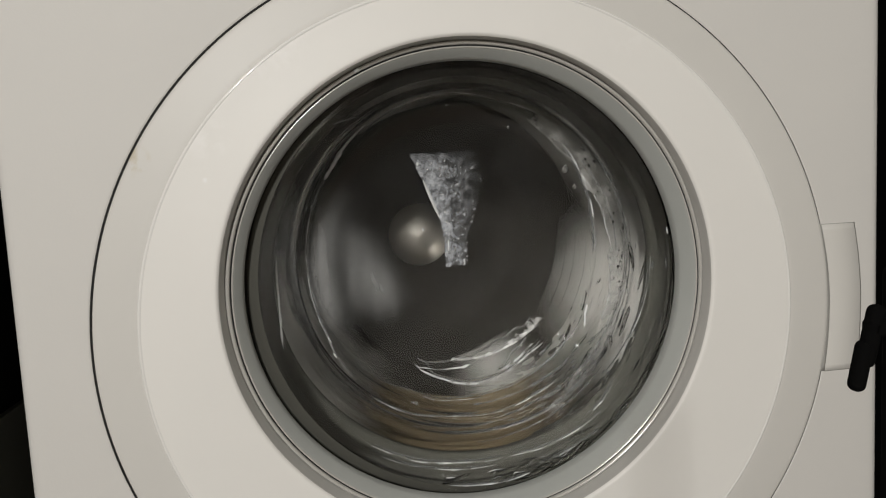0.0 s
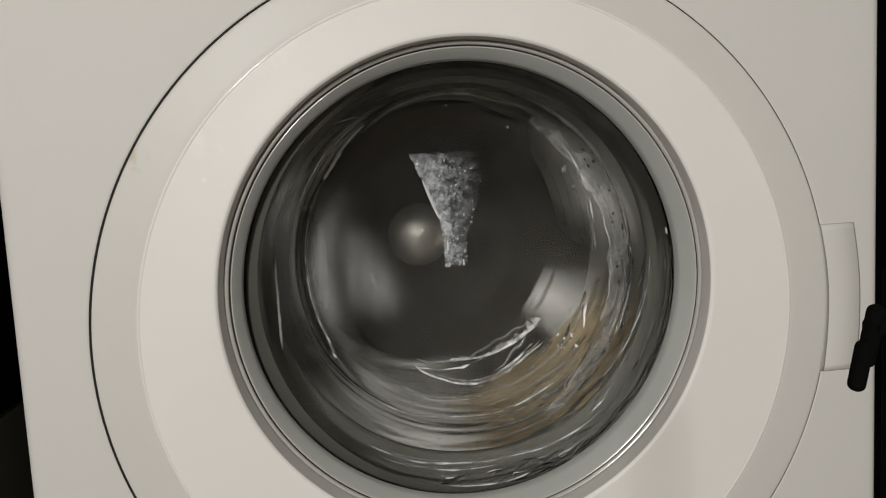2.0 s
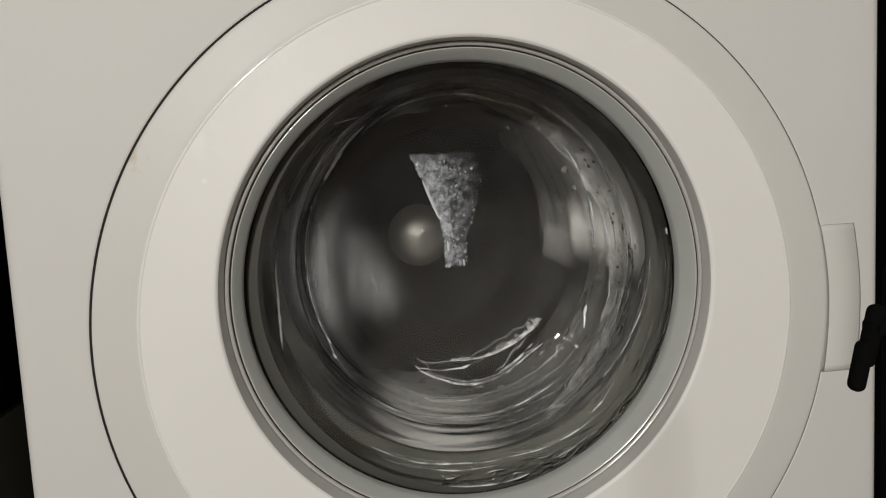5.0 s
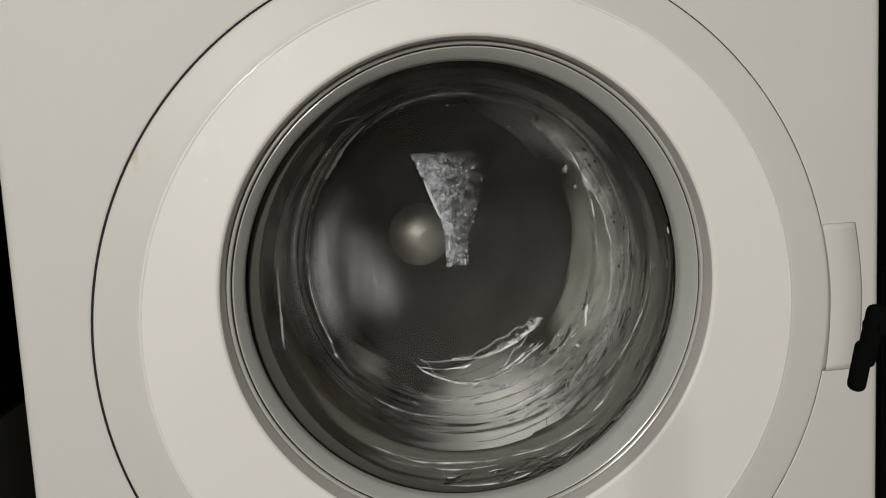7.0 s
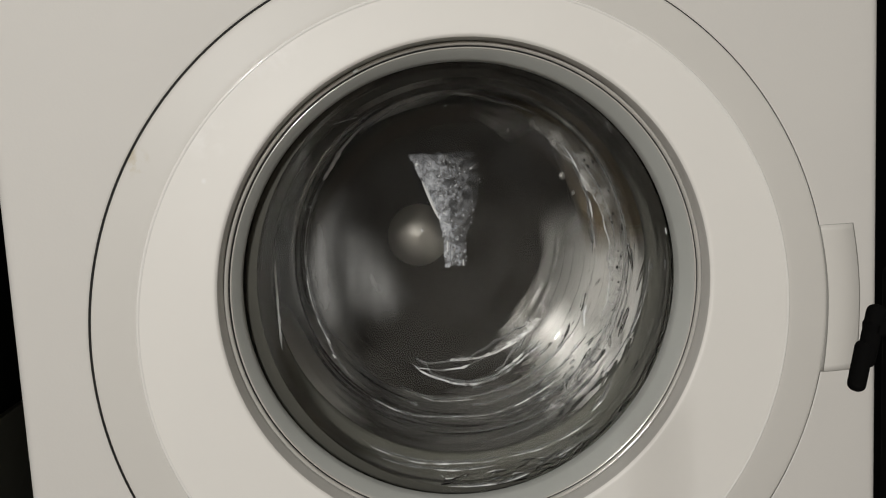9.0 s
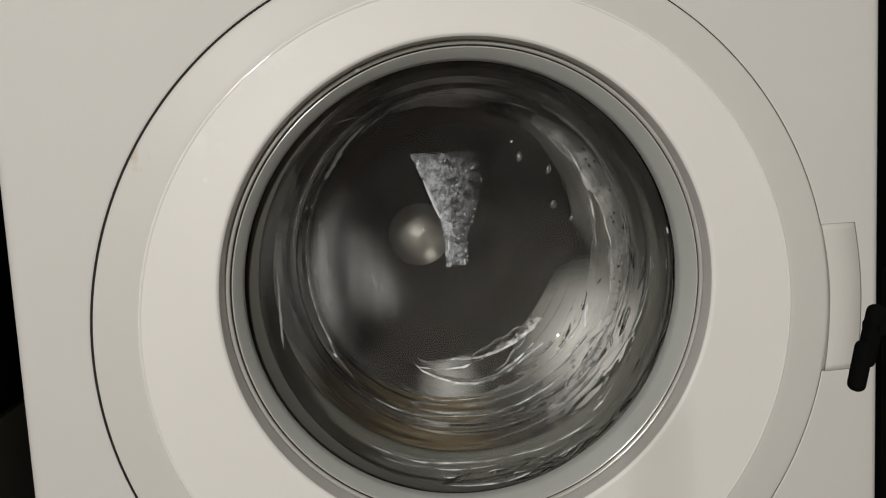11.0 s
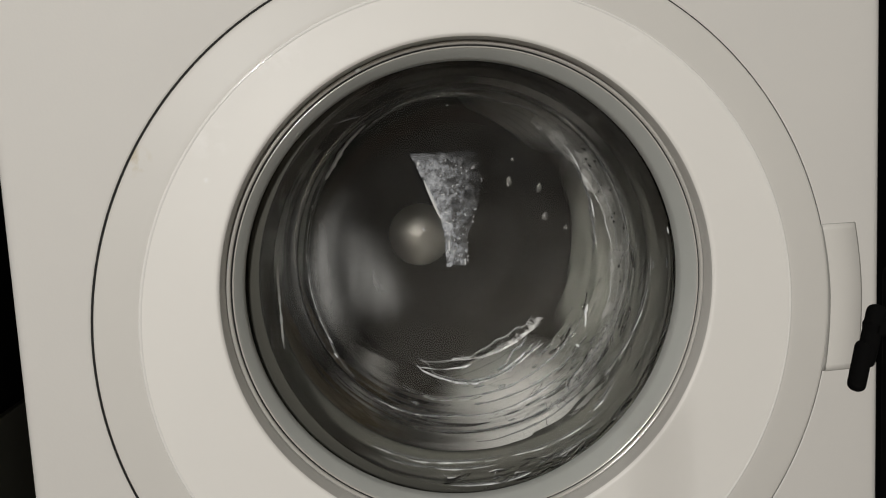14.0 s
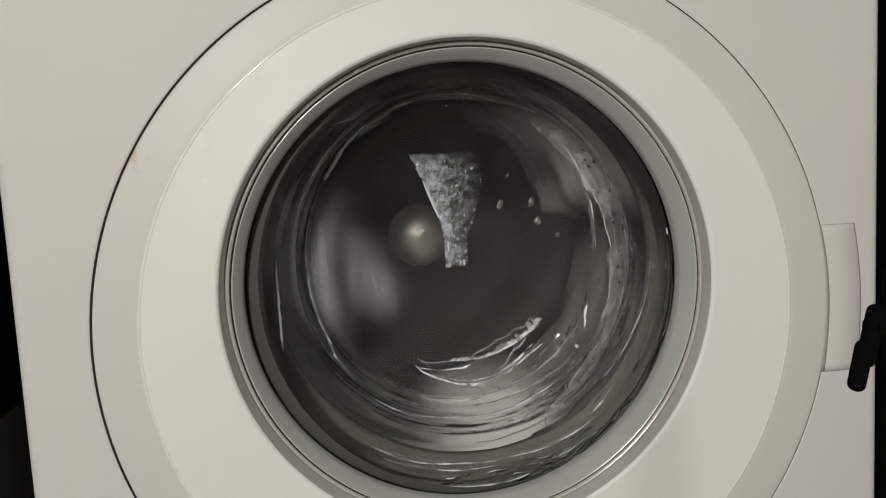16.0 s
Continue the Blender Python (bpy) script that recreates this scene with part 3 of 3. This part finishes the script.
def film_edges():
    bm = bmesh.new()
    for (x0, z0), (x1, z1), w in EDGE_RUNS:
        v = Vector((x1 - x0, 0, z1 - z0))
        turn = Matrix.Rotation(math.atan2(v.x, v.z), 4, "Y")
        m = Matrix.Translation(((x0 + x1) / 2, 0.1255, Z + (z0 + z1) / 2)) @ turn @ Matrix.Diagonal((w, w * 0.6, v.length / 2, 1))
        bmesh.ops.create_icosphere(bm, subdivisions=3, radius=1, matrix=m)
    rnd = random.Random(5)
    for _ in range(80):
        v = rnd.random() ** 1.3
        u = rnd.random() ** 1.2
        z = 0.0120 * (1 - v) - 0.076 * v
        x = float(np.interp(z, FILM_HEIGHTS, FILM_NEAR)) * (1 - u) + float(np.interp(z, FILM_HEIGHTS, FILM_FAR)) * u
        w = rnd.uniform(0.0002, 0.0006)
        m = Matrix.Translation((x, 0.1262, Z + z)) @ Matrix.Rotation(rnd.uniform(0, 3), 4, "Y") @ Matrix.Diagonal((w, w * 0.5, w * rnd.uniform(1, 3.5), 1))
        bmesh.ops.create_icosphere(bm, subdivisions=1, radius=1, matrix=m)
    lay("film_ridge", "wet ridges along the soap film, with painted white sparkles", bm, M_BRIGHT)


film_edges()


# pale layer for the soft lamp reflections in the bowl
M_GLOW = mat("painted_glow", (0.75, 0.76, 0.76), 0.5, vary=0.2, scale=40)


def fade_out(m, most):
    """A painted glow is dense in the middle of its patch and thins to nothing at the rim."""
    nt = m.node_tree
    uv = nt.nodes.new("ShaderNodeUVMap")
    uv.uv_map = "spread"
    sep = nt.nodes.new("ShaderNodeSeparateXYZ")
    nt.links.new(uv.outputs["UV"], sep.inputs[0])
    n = nt.nodes.new("ShaderNodeTexNoise")
    n.inputs["Scale"].default_value = 28
    n.inputs["Detail"].default_value = 4
    tc = nt.nodes.new("ShaderNodeTexCoord")
    stretch = nt.nodes.new("ShaderNodeMapping")
    stretch.inputs["Scale"].default_value = (2.2, 1.0, 0.5)
    nt.links.new(tc.outputs["Object"], stretch.inputs["Vector"])
    nt.links.new(stretch.outputs["Vector"], n.inputs["Vector"])
    k = nt.nodes.new("ShaderNodeMapRange")
    k.inputs["From Min"].default_value, k.inputs["From Max"].default_value = 0.32, 0.68
    k.inputs["To Min"].default_value, k.inputs["To Max"].default_value = most * 0.35, most
    nt.links.new(n.outputs["Fac"], k.inputs["Value"])
    last = k.outputs["Result"]
    for axis in ("X", "Y"):
        r = nt.nodes.new("ShaderNodeMapRange")
        r.interpolation_type = "SMOOTHSTEP"
        r.inputs["From Min"].default_value, r.inputs["From Max"].default_value = 1.0, 0.0
        nt.links.new(sep.outputs[axis], r.inputs["Value"])
        f = nt.nodes.new("ShaderNodeMath")
        f.operation = "MULTIPLY"
        nt.links.new(last, f.inputs[0])
        nt.links.new(r.outputs["Result"], f.inputs[1])
        last = f.outputs[0]
    nt.links.new(last, nt.nodes["Principled BSDF"].inputs["Alpha"])


fade_out(M_GLOW, 0.54)


def glow(row, width, a0, a1, seed, lean=0.0):
    """A pale patch that stands in for a soft reflection in the glass."""
    bm = bmesh.new()
    uv = bm.loops.layers.uv.new("spread")
    n, m = 36, 12
    away = {}
    grid = []
    for k in range(n + 1):
        t = 2 * k / n - 1
        line = []
        for j in range(m + 1):
            f = 2 * j / m - 1
            r = row + lean * t + 0.12 * width * noise.noise(Vector((t * 2, seed + 4, 0))) + width * f * (1 + 0.25 * noise.noise(Vector((t * 2, seed, f))))
            v = bm.verts.new(on_glass(r, radians((a0 + a1) / 2 + (a1 - a0) / 2 * t), 0.0010))
            away[v] = (abs(t), abs(f))
            line.append(v)
        grid.append(line)
    for p, q in zip(grid, grid[1:]):
        for j in range(m):
            for loop in bm.faces.new((p[j], p[j + 1], q[j + 1], q[j])).loops:
                loop[uv].uv = away[loop.vert]
    lay("glow_patch", "faint pale patch painted for a glow reflected in the glass", bm, M_GLOW)


glow(72, 12, 140, 220, 1)
glow(84.2, 4.2, 132, 206, 2, -1.0)


def drops():
    rnd = random.Random(21)
    bm = bmesh.new()
    for _ in range(80):
        a = radians(rnd.gauss(48, 38))
        row = rnd.uniform(16, 78)
        size = 0.0004 + 0.0014 * rnd.random() ** 3
        m = Matrix.Translation(on_glass(row, a)) @ Matrix.Rotation(a + radians(90), 4, "Y") @ Matrix.Diagonal((size * rnd.uniform(1.0, 4.0), size * 0.6, size * rnd.uniform(0.7, 1.1), 1))
        bmesh.ops.create_icosphere(bm, subdivisions=2, radius=1, matrix=m)
    lay("water_beads", "scattered water beads on the wet glass", bm, M_RUN)


drops()

def blobs():
    """Flat lenses of clear water dragged round the glass by the draught."""
    rnd = random.Random(44)
    bm = bmesh.new()
    for k in range(38):
        low = k % 3 == 0
        a = radians(rnd.uniform(52, 98) if low else rnd.gauss(40, 24))
        row = rnd.uniform(6, 24) if low else rnd.uniform(28, 78)
        size = rnd.uniform(0.0010, 0.0024)
        tilt = rnd.gauss(0, 0.25)
        m = Matrix.Translation(on_glass(row, a, 0.0004)) @ Matrix.Rotation(a + radians(90) + tilt, 4, "Y") @ Matrix.Diagonal((size * rnd.uniform(3.0, 8.0), size * 0.7, size * 0.8, 1))
        ball = bmesh.new()
        bmesh.ops.create_icosphere(ball, subdivisions=3, radius=1)
        for v in ball.verts:
            v.co *= 1 + 0.45 * noise.noise(v.co * 1.6 + Vector((k * 3.7, 0, 0)))
        ball.transform(m)
        me = bpy.data.meshes.new("blob")
        ball.to_mesh(me)
        ball.free()
        bm.from_mesh(me)
        bpy.data.meshes.remove(me)
    lay("water_blobs", "clear lenses of water smeared round the glass", bm, M_WATER)


blobs()

def tongues():
    """Pointed drips along the lowest arc of the bowl, white for the arc's reflection."""
    rnd = random.Random(73)
    bm = bmesh.new()
    for k in range(34):
        ang = 44 + 52 * (k + rnd.uniform(-0.4, 0.4)) / 33
        tall = rnd.uniform(0.5, 1.15) ** 2 * (1.1 if ang < 72 else 0.5)
        a, half = radians(ang), radians(rnd.uniform(1.4, 3.2))
        rings = []
        for j in range(6):
            v = j / 5
            row = 81.9 + 1.15 * tall * v
            w = half * (1 - v) ** 0.7 + radians(0.12)
            drift = radians(rnd.uniform(-0.4, 0.4)) * v
            rings.append([bm.verts.new(on_glass(row, a + drift + w * u, 0.0004 + 0.0007 * (1 - u * u) * (1 - v))) for u in (-1, -0.5, 0, 0.5, 1)])
        for p, q in zip(rings, rings[1:]):
            for u in range(4):
                bm.faces.new((p[u], p[u + 1], q[u + 1], q[u]))
    lay("glint_tongue", "tongues of drips on the bowl's lowest arc, its reflected light in their white", bm, M_SCALLOP)


def wet_band():
    """A band of thick soapy water down the side of the bowl."""
    rows, angles, wide = (66, 64, 60, 57, 57, 55, 48, 40), (-60, -46, -28, -8, 10, 26, 44, 64), (3, 7, 10, 10, 8, 7, 6, 1.5)
    bm = bmesh.new()
    n, m = 90, 8
    grid = []
    for k in range(n + 1):
        ang = -60 + 124 * k / n
        mid, half = float(np.interp(ang, angles, rows)), float(np.interp(ang, angles, wide))
        lo = mid - half * (1 + 0.5 * noise.noise(Vector((k * 0.30, 3, 0))))
        hi = mid + half * (1 + 0.3 * noise.noise(Vector((k * 0.18, 8, 0))))
        grid.append([bm.verts.new(on_glass(lo + (hi - lo) * j / m, radians(ang), 0.0012 + 0.0009 * noise.noise(Vector((k * 0.22, j * 0.6, 5))))) for j in range(m + 1)])
    for p, q in zip(grid, grid[1:]):
        for j in range(m):
            bm.faces.new((p[j], p[j + 1], q[j + 1], q[j]))
    lay("soapy_band", "thin milky band of soapy water down the bowl's side", bm, M_SOAP)
    edges = [(tuple((float(np.interp(a, angles, rows)) + s * float(np.interp(a, angles, wide)), a) for a in range(a0, a1, 6)), w) for s, a0, a1, w in ((0.95, -50, 30, 0.4), (-0.95, -14, 40, 0.35), (0.2, 14, 50, 0.35))]
    lay("band_edge", "fine edges of the soapy band, glints put in as white", trickle(edges, 21, 1.2), M_ARC)
    rnd = random.Random(8)
    bm = bmesh.new()
    for _ in range(22):
        a = rnd.uniform(-40, 42)
        row = float(np.interp(a, angles, rows)) + rnd.uniform(-0.9, 0.7) * float(np.interp(a, angles, wide))
        size = rnd.uniform(0.0005, 0.0013)
        ball = Matrix.Translation(on_glass(row, radians(a), 0.0022)) @ Matrix.Rotation(radians(a + 90), 4, "Y") @ Matrix.Diagonal((size * rnd.uniform(1, 1.8), size * 0.5, size, 1))
        bmesh.ops.create_icosphere(bm, subdivisions=2, radius=1, matrix=ball)
    lay("dark_bead", "small clear beads in the soapy band, refracted dark as colour", bm, M_BEAD)


def bubbles():
    """Rings of small soap bubbles caught low on the wet side."""
    rnd = random.Random(15)
    bm = bmesh.new()
    for _ in range(30):
        ang = rnd.uniform(38, 66)
        row = 30 + 0.5 * (66 - ang) + rnd.gauss(6, 5)
        c, r = on_glass(row, radians(ang), 0.0012), rnd.uniform(0.0007, 0.0017)
        ring = []
        for k in range(12):
            b = 2 * math.pi * k / 12
            ring.append([bm.verts.new(c + Vector(((r + 0.00017 * math.cos(e)) * math.cos(b), 0.00017 * math.sin(e), (r * 0.8 + 0.00017 * math.cos(e)) * math.sin(b)))) for e in (0, 2.09, 4.19)])
        for k in range(12):
            p, q = ring[k], ring[(k + 1) % 12]
            for e in range(3):
                bm.faces.new((p[e], p[(e + 1) % 3], q[(e + 1) % 3], q[e]))
    lay("soap_bubble", "clusters of tiny soap bubbles low on the glass", bm, M_ARC)


# drips with the reflected arc's brightness put into their colour
M_SCALLOP = mat("pale_scallop", (0.80, 0.80, 0.78), 0.35, vary=0.2, scale=120, bump=0.3, bump_scale=200)
broken(M_SCALLOP, 0.15, 0.62, 140)
M_SOAP = mat("soapy_water", (0.66, 0.66, 0.63), 0.12, vary=0.35, scale=70, bump=0.5, bump_scale=60)
broken(M_SOAP, 0.14, 0.46, 60)
# clear water coloured near black for the dark it refracts
M_BEAD = mat("dark_refraction", (0.03, 0.03, 0.028), 0.06, vary=0.2, scale=90)
# faint pale layer that lifts the darks like reflected room light
M_VEIL = mat("added_veil", (0.76, 0.77, 0.76), 0.5, vary=0.1, scale=30)
broken(M_VEIL, 0.010, 0.023, 22)


def veil():
    """An added thin pale sheet over the whole bowl, for the room's reflected veil."""
    lay("added_veil", "added pale sheet over the whole glass for its veil of reflected light", lathe([(max(r - 0.0016, 0.0004), y - 0.0010, cx, cz) for r, y, cx, cz in INNER[16::3]], 96), M_VEIL)


def zigzags():
    """Short water ridges low on the wet side, painted dark for their refraction."""
    rnd = random.Random(61)
    runs = []
    ang = 36.0
    while ang < 68:
        row = 33 + rnd.gauss(0, 1.6) + 0.42 * (80 - ang)
        runs.append((((row - rnd.uniform(2.0, 4.5), ang), (row, ang + rnd.uniform(0.6, 1.6)), (row + rnd.uniform(2.0, 5.0), ang + rnd.uniform(-0.6, 1.2))), rnd.uniform(0.6, 1.1)))
        ang += rnd.uniform(1.4, 3.4)
    for _ in range(16):
        a, row = rnd.uniform(60, 96), rnd.uniform(12, 24)
        runs.append((((row, a), (row + rnd.uniform(-1.5, 1.5), a + rnd.uniform(2, 4)), (row + rnd.uniform(-2.5, 2.5), a + rnd.uniform(4, 7))), rnd.uniform(0.4, 0.8)))
    lay("dark_ridge", "short water ridges painted dark for the refraction in them", trickle(runs, 33, 0.8), M_BEAD)
    # glints beside the ridges, as white threads
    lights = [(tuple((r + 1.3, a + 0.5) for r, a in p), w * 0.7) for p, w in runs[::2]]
    lay("crease_glint", "white painted glints beside the dark ridges", trickle(lights, 34, 0.8), M_ARC)


tongues()
wet_band()
bubbles()
veil()
zigzags()

M_DROP = mat("grey_drop", (0.075, 0.075, 0.072), 0.25, vary=0.1, scale=90)


def slide_drop(size, long, seed):
    bm = bmesh.new()
    bmesh.ops.create_icosphere(bm, subdivisions=3, radius=1)
    for v in bm.verts:
        k = 1 + 0.16 * noise.noise(v.co * 1.7 + Vector((seed, 0, 0)))
        thin = 1 - 0.35 * max(0.0, v.co.z)
        v.co = Vector((v.co.x * size * k * thin, v.co.y * size * 0.45, v.co.z * size * long * k))
    ob = part("water_drop", bm, M_DROP)
    return tagged(ob, "milky water drop sliding down inside the glass", "water drop", "drops sliding down the glass")


# seconds are those of DROP_TIMES; x and height of each drop on the glass
DROP_TIMES = (0.0, 8.6, 11.4, 13.0, 15.0, 16.0)
DROPS = [
    (0.0026, 1.7, ((0.0865, 0.0471), (0.0865, 0.0471), (0.0658, 0.0058), (0.0618, -0.0016), (0.0544, -0.0177), (0.0498, -0.0295))),
    (0.0025, 1.8, ((0.1040, 0.0290), (0.1040, 0.0290), (0.0938, -0.0057), (0.0884, -0.0105), (0.0822, -0.0228), (0.0783, -0.0286))),
    (0.0030, 1.3, ((0.1107, -0.0015), (0.1107, -0.0015), (0.0967, -0.0378), (0.0935, -0.0407), (0.0870, -0.0444), (0.0838, -0.0457))),
    (0.0020, 1.3, ((0.1190, -0.0176), (0.1190, -0.0176), (0.1140, -0.0512), (0.1115, -0.0515), (0.1060, -0.0563), (0.1017, -0.0596))),
    (0.0016, 1.2, ((0.0605, 0.0383), (0.0605, 0.0383), (0.0624, 0.0234), (0.0640, 0.0138), (0.0606, 0.0060), (0.0581, -0.0039))),
]
SLIDING = [slide_drop(size, long, 31 + k) for k, (size, long, _) in enumerate(DROPS)]

# ---- turning and shaking ----
BEATS = ((0.0, -2.7), (0.5, 0.0), (1.2, 3.0), (1.7, 5.0), (2.2, 7.0), (2.7, 9.0), (3.2, 11.0), (4.0, 14.05), (6.9, 25.08), (7.7, 28.05), (8.0, 29.2), (8.5, 31.04), (9.0, 32.97), (12.0, 44.04), (12.5, 45.95), (12.8, 47.08), (13.1, 48.2), (15.0, 55.04), (15.5, 56.97), (16.0, 58.8))


def turns(t):
    return float(np.interp(t, [b[0] for b in BEATS], [b[1] for b in BEATS]))


def shake(n):
    return (-0.0009 * math.cos(2 * math.pi * (n - 0.04)), 0.0, 0.0003 * math.cos(2 * math.pi * (n - 0.36)))


def motions():
    times = [k / 30 for k in range(481)]
    shaken, spun, carried = [], [], []
    for t in times:
        n = turns(t)
        x, y, z = shake(n)
        shaken.append((t, pose(x, y, z)))
        spun.append((t, pose(AXIS[0], 0, AXIS[1], 0, 360 * n, 0)))
        carried.append((t, pose(AXIS[0] + x, y, AXIS[1] + z, 0, 360 * n, 0)))
    walk(machine, shaken)
    walk(drum, spun)
    for ob in LAUNDRY:
        walk(ob, carried)
    for ob in WET:
        walk(ob, shaken)
    for ob, (size, long, places) in zip(SLIDING, DROPS):
        rows = []
        for t, m in shaken:
            x = float(np.interp(t, DROP_TIMES, [p[0] for p in places]))
            z = float(np.interp(t, DROP_TIMES, [p[1] for p in places]))
            rows.append((t, m @ pose(x, 0.1535, Z + z, 0, 12, 0)))
        walk(ob, rows)


motions()
